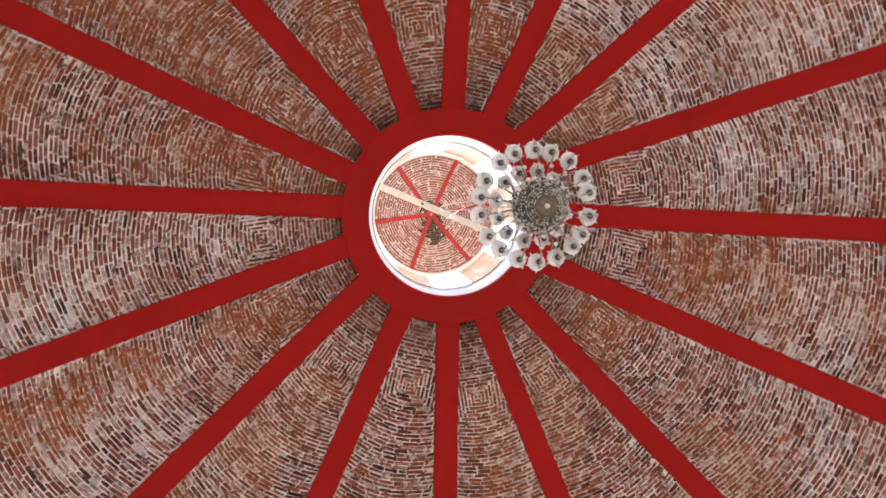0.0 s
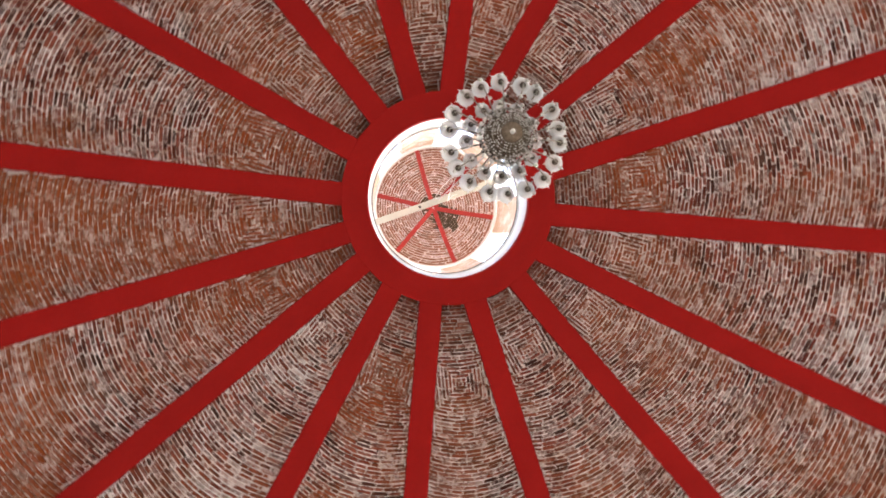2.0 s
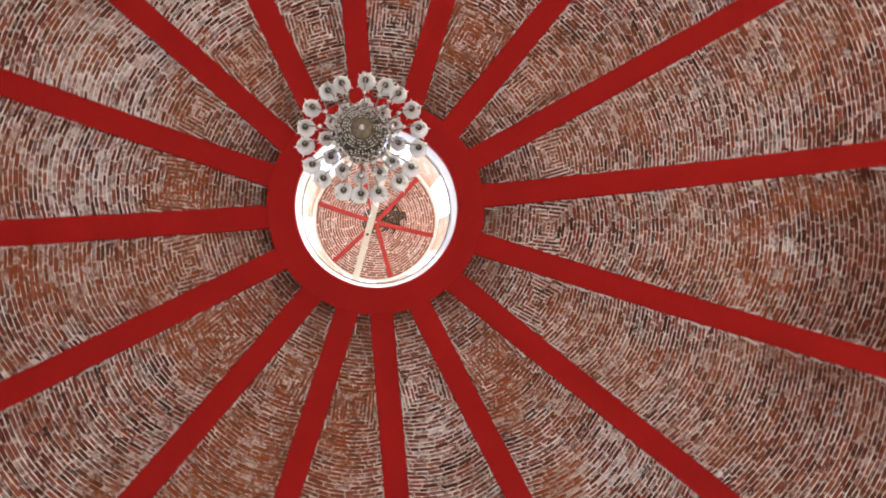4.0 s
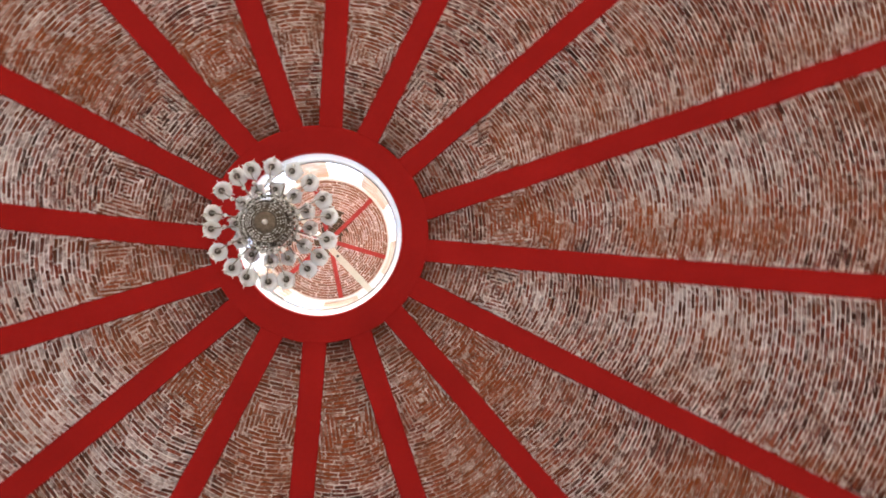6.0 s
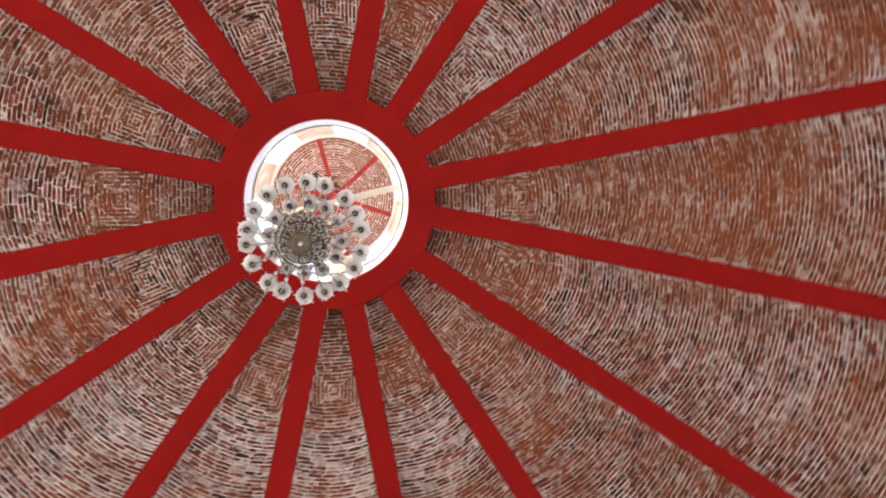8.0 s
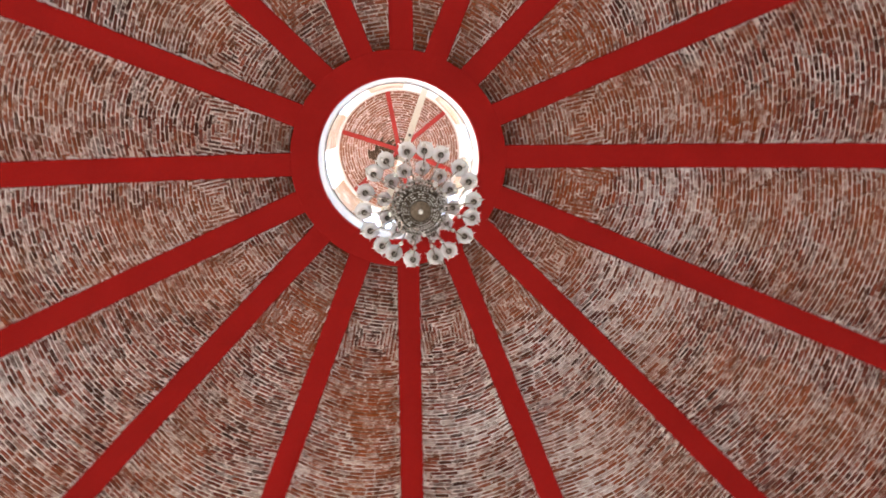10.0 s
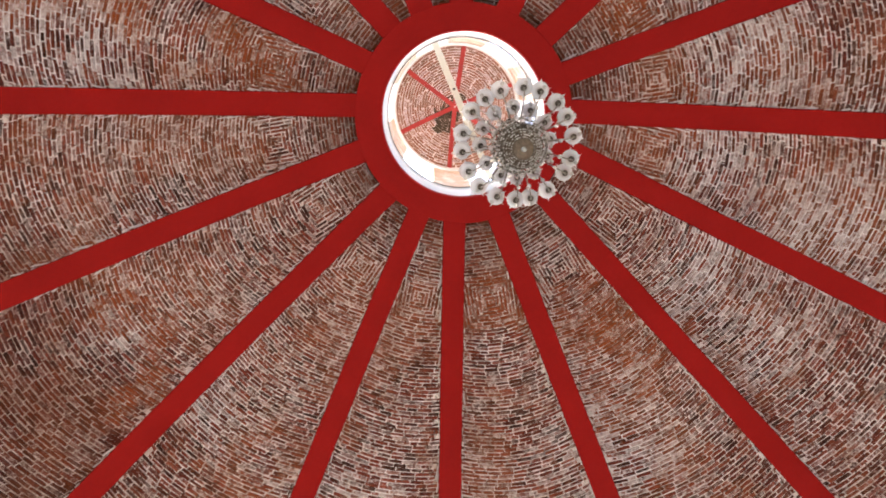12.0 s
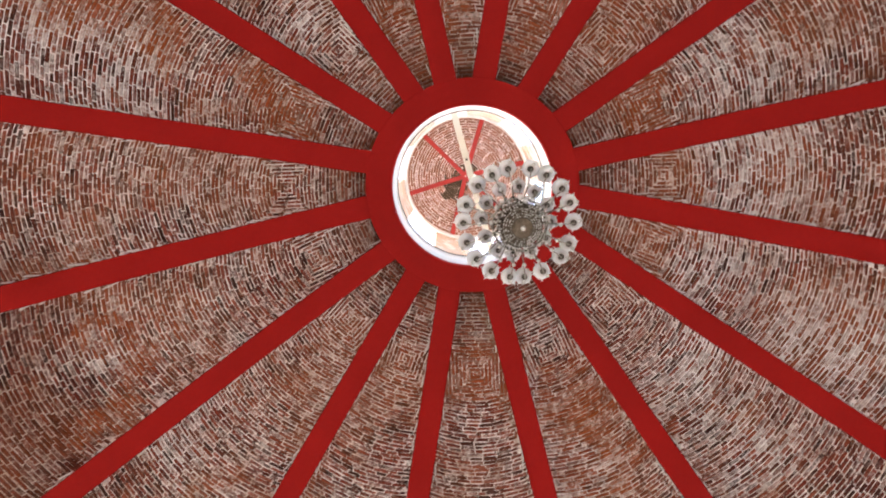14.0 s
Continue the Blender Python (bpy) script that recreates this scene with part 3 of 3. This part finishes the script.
for a in LANTERN_AZ:
    bm = bmesh.new()
    rows = []
    for i in range(13):
        r = 1.235 - 1.215 * i / 12
        side = Vector((-math.sin(a), math.cos(a), 0))
        mid = Vector((r * math.cos(a), r * math.sin(a), cup_z(r) - 0.045))
        rows.append([bm.verts.new(mid + side * u + Vector((0, 0, z))) for u, z in ((-0.046, 0.08), (-0.046, 0.006), (-0.04, 0), (0.04, 0), (0.046, 0.006), (0.046, 0.08))])
    for p, q in zip(rows, rows[1:]):
        for j in range(6):
            bm.faces.new((p[j], p[(j + 1) % 6], q[(j + 1) % 6], q[j]))
    bm.faces.new(rows[0][::-1])
    bm.faces.new(rows[-1])
    tagged(part("lantern_rib", bm, RED_WORN, None), "thin faded red rib under the lantern's brick cupola", "dome rib", "lantern ribs", "structure")

# outer skin of the cupola
structure("lantern_roof", turned([(1.39, SPRING + 0.134), (1.2, CUP_Z + 0.28), (0.8, CUP_Z + 0.62), (0.4, CUP_Z + 0.86), (0.0, CUP_Z + 0.96)], 48), MORTAR, "mortar skin over the lantern's cupola", "roof")

# the beam that carries the chandelier
BEAM_Z = RING_Z + 1.38
HANG = Vector((-0.06, -0.131, 0))
HOLE = Vector((-0.412, -0.041, 0))
BEAM_DIR = radians(178.0)
bd = Vector((math.cos(BEAM_DIR), math.sin(BEAM_DIR), 0))
along = HOLE.dot(bd)
reach = math.sqrt(1.29 ** 2 - (HOLE - along * bd).length_squared)
beam = tagged(part("beam", block(-reach - along, reach - along, -0.056, 0.056, BEAM_Z, BEAM_Z + 0.13, 0.008), CREAM, None), "cream-painted steel beam across the foot of the lantern", "beam", kind="structure")
beam.rotation_euler = (0, 0, BEAM_DIR)
beam.location = (HOLE.x, HOLE.y, 0)
part("bolt", turned([(0, BEAM_Z - 0.016), (0.022, BEAM_Z - 0.013), (0.026, BEAM_Z - 0.004), (0.026, BEAM_Z + 0.01)], 12), DARK_METAL, beam, "dark bolt head")


# ---------------------------------------------------------------- chandelier
def child(name, data, parent, m, label=""):
    ob = new(name, data)
    ob.parent = parent
    ob.matrix_basis = m
    if label:
        tagged(ob, label)
    return ob


def bowed(points, steps=14):
    """A smooth line through control points (Catmull-Rom)."""
    p = [Vector(q) for q in points]
    p = [2 * p[0] - p[1], *p, 2 * p[-1] - p[-2]]
    out = []
    for i in range(1, len(p) - 2):
        n = max(2, steps // (len(p) - 3))
        for s in range(n):
            t = s / n
            out.append(0.5 * (2 * p[i] + (p[i + 1] - p[i - 1]) * t + (2 * p[i - 1] - 5 * p[i] + 4 * p[i + 1] - p[i + 2]) * t * t + (3 * p[i] - p[i - 1] - 3 * p[i + 1] + p[i + 2]) * t ** 3))
    out.append(p[-2])
    return out


def shade_profile(k):
    outer = [(0.012, 0.0), (0.026, 0.004), (0.038, 0.012), (0.044, 0.024), (0.045, 0.034), (0.044, 0.041), (0.046, 0.048), (0.051, 0.053)]
    inner = [(r - 0.0022, z + 0.0015) for r, z in outer[::-1]]
    return [(r * k, z * k) for r, z in outer + inner[:-1] + [(0.0, 0.003)]]


def drop_mesh(length, r):
    return turned([(0, 0), (r, length * 0.22), (r * 0.75, length * 0.5), (r * 0.25, length * 0.9), (0, length)], 6)


SIZE = 1.2


def chandelier(at, top_point):
    """Crystal chandelier; at is its lowest tip, top_point where its rod meets the beam."""
    c = thing("chandelier", "silver chandelier with frosted tulip shades and a beaded crystal bowl", "chandelier", at=at)
    rng = random.Random(5)
    c.scale = (SIZE, SIZE, SIZE)
    up = (Vector(top_point) - Vector(at)) / SIZE
    part("stem", turned([(0.0, 0.08), (0.02, 0.09), (0.016, 0.18), (0.03, 0.22), (0.055, 0.27), (0.06, 0.30), (0.03, 0.34), (0.018, 0.38), (0.034, 0.41), (0.05, 0.45), (0.03, 0.49),
                         (0.014, 0.55), (0.022, 0.63), (0.034, 0.68), (0.018, 0.73), (0.012, 0.84), (0.02, 0.87), (0.0, 0.89)], 20), SILVER, c, smooth=True)
    part("suspension_rod", tube([(0, 0, 0.87), up], 0.007, 8), SILVER, c)
    cable = bowed([(0.02, 0.0, 0.84), (0.07, 0.03, 1.9), (0.03, -0.05, 3.2), (up.x + 0.10, up.y + 0.03, up.z - 0.5), (up.x + 0.22, up.y, up.z + 0.01)], 28)
    part("cable", tube(cable, 0.0045, 6), WIRE, c, "slack white cable")
    cable = bowed([(-0.02, 0.01, 0.84), (-0.05, -0.04, 2.2), (up.x - 0.06, up.y - 0.03, up.z - 0.35), (up.x + 0.30, up.y, up.z + 0.01)], 28)
    part("cable", tube(cable, 0.0045, 6), WIRE, c, "slack white cable")
    part("finial", turned([(0, 0), (0.008, 0.004), (0.013, 0.018), (0.006, 0.03), (0.015, 0.042), (0.0, 0.055)], 8), MILK_GLINT, c, "cut crystal drop", smooth=True)
    part("bowl_plate", turned([(0, 0.052), (0.03, 0.048), (0.052, 0.054), (0.059, 0.062), (0.054, 0.072), (0.0, 0.074)], 40), TARNISH, c, "tarnished silver plate", smooth=True)
    # bowl of bead strands between the plate and the rim
    bowl = [(0.064, 0.064), (0.077, 0.070), (0.090, 0.080), (0.102, 0.093), (0.113, 0.108), (0.123, 0.126), (0.132, 0.146), (0.140, 0.168), (0.147, 0.192), (0.152, 0.215)]
    strands = []
    for v in range(5):
        verts, faces, slots = [], [], []
        for i, (r, z) in enumerate(bowl[:-1]):
            size = 0.0048 + 0.0004 * i
            at_bead = Vector((r, rng.uniform(-0.0012, 0.0012), z))
            first = len(verts)
            verts += [at_bead + Vector(d) * size for d in ((1, 0, 0), (0, 1, 0), (-1, 0, 0), (0, -1, 0), (0, 0, 1.2), (0, 0, -1.2))]
            # white, clear and dark beads at random: the bowl's sparkle put into colour
            look_of = rng.choice((0, 0, 0, 1, 1, 2, 2))
            for q in range(4):
                faces += [(first + q, first + (q + 1) % 4, first + 4), (first + (q + 1) % 4, first + q, first + 5)]
                slots += [look_of, look_of]
        # the wire that the beads are threaded on
        first = len(verts)
        for r, z in bowl:
            verts += [Vector((r, -0.0011, z)), Vector((r, 0.0011, z)), Vector((r - 0.0015, 0, z + 0.0015))]
        for i in range(len(bowl) - 1):
            q = first + 3 * i
            for e in range(3):
                faces.append((q + e, q + (e + 1) % 3, q + 3 + (e + 1) % 3, q + 3 + e))
                slots.append(2)
        strands.append(mesh_of("bead_strand", verts, faces, (MILK_GLINT, CRYSTAL, TARNISH), slots))
    for k in range(52):
        child("bead_strand", rng.choice(strands), c, Matrix.Rotation(2 * math.pi * (k + rng.uniform(-0.25, 0.25)) / 52, 4, "Z"), "strand of cut crystal beads")
    for i, (r, z) in enumerate(bowl):
        last = i == len(bowl) - 1
        if last or i in (0, 3, 6):
            w = 0.0075 if last else 0.0026
            part("bowl_rim" if last else "bowl_hoop", turned([(r - w, z), (r, z - w), (r + w, z), (r, z + w), (r - w, z)], 44), ARM_METAL, c, smooth=True)
    # leaf-shaped crystals clipped round the rim of the bowl
    bm = turned([(0, -0.040), (0.009, -0.026), (0.013, -0.010), (0.009, 0.004), (0.0, 0.012)], 6)
    bmesh.ops.scale(bm, vec=(0.55, 1.25, 1.0), verts=bm.verts)
    leaf = part("rim_crystal", bm, MILK_GLINT, c, "leaf-shaped cut crystal")
    leaf.matrix_basis = pose(0.166, 0, 0.214, 0, 20, 0)
    # copy in clear crystal, without the painted glint
    dim = leaf.data.copy()
    dim.materials[0] = CRYSTAL
    for k in range(1, 26):
        m = Matrix.Rotation(2 * math.pi * (k + rng.uniform(-0.25, 0.25)) / 26, 4, "Z") @ pose(0.166 + rng.uniform(-0.006, 0.014), 0, 0.214 + rng.uniform(-0.012, 0.012), rng.uniform(-25, 25), rng.uniform(-5, 40), rng.uniform(-30, 30))
        child("rim_crystal", rng.choice((leaf.data, leaf.data, dim)), c, m, "leaf-shaped cut crystal")
    # added dark dish in place of the crowded hubs and arms behind the beads
    part("bowl_backing", turned([(r * 0.90 - 0.004, z + 0.016) for r, z in bowl] + [(r * 0.88 - 0.004, z + 0.018) for r, z in bowl[::-1]], 44), TARNISH, c, "dark tarnished dish added as backing behind the beads", smooth=True)
    part("hub", turned([(0.015, 0.215), (0.04, 0.22), (0.062, 0.232), (0.055, 0.245), (0.03, 0.255), (0.015, 0.26)], 36), TARNISH, c, "tarnished silver hub", smooth=True)
    part("upper_hub", turned([(0.02, 0.40), (0.06, 0.405), (0.085, 0.42), (0.07, 0.44), (0.02, 0.45)], 32), SILVER, c, "tarnished silver hub", smooth=True)

    def tier(count, radius, z_cup, z_hub, hub_r, k, turn, jitter):
        arm_pts = bowed([(hub_r, 0, z_hub), (hub_r + 0.32 * (radius - hub_r), 0, z_hub + 0.045), (hub_r + 0.70 * (radius - hub_r), 0, z_cup - 0.055), (radius - 0.006, 0, z_cup - 0.045), (radius, 0, z_cup)], 20)
        bm = tube(arm_pts, 0.0048, 6, 0.8)
        arm_me = bpy.data.meshes.new("arm")
        bm.to_mesh(arm_me)
        bm.free()
        arm_me.materials.append(ARM_METAL)
        def mesh(name, bm, mat, smooth=True):
            me = bpy.data.meshes.new(name)
            bmesh.ops.recalc_face_normals(bm, faces=bm.faces)
            bm.to_mesh(me)
            bm.free()
            me.materials.append(mat)
            if smooth:
                me.polygons.foreach_set("use_smooth", [True] * len(me.polygons))
            return me
        cup = mesh("cup", turned([(0, -0.012), (0.008, -0.010), (0.013, -0.002), (0.021 * k, 0.004), (0.019 * k, 0.010), (0.0, 0.012)], 16), DARK_METAL)
        shade = mesh("shade", turned(shade_profile(k), 80, 0.36, 5), FROST)
        socket = mesh("lamp_holder", turned([(0.010, 0.008), (0.010, 0.034), (0.008, 0.038), (0.0, 0.039)], 12), CANDLE)
        drop = mesh("crystal_drop", drop_mesh(0.056, 0.0125), MILK_GLINT, False)
        for i in range(count):
            m = Matrix.Rotation(turn + 2 * math.pi * i / count + rng.uniform(-jitter, jitter), 4, "Z")
            arm = child("arm", arm_me, c, m, "thin tarnished silver arm")
            lean = pose(radius, 0, z_cup, rng.uniform(-5, 5), rng.uniform(-1, 9), rng.uniform(0, 70))
            child("cup", cup, arm, lean)
            child("shade", shade, arm, lean, "frosted glass tulip shade")
            child("lamp_holder", socket, arm, lean)
            child("crystal_drop", drop, arm, pose(radius + rng.uniform(0.026, 0.036), rng.uniform(-0.02, 0.02), z_cup - 0.034, 0, 0, rng.uniform(0, 60)))
            child("crystal_drop", drop, arm, pose(radius * 0.72, 0, z_cup - 0.105, 0, 0, rng.uniform(0, 60)))

    tier(18, 0.318, 0.29, 0.235, 0.06, 1.0, radians(4), 0.045)
    tier(12, 0.205, 0.41, 0.425, 0.07, 0.86, radians(15), 0.05)
    return c


chandelier((HANG.x, HANG.y, RING_Z - 6.19), (HANG.x, HANG.y + 0.075, BEAM_Z + 0.004))
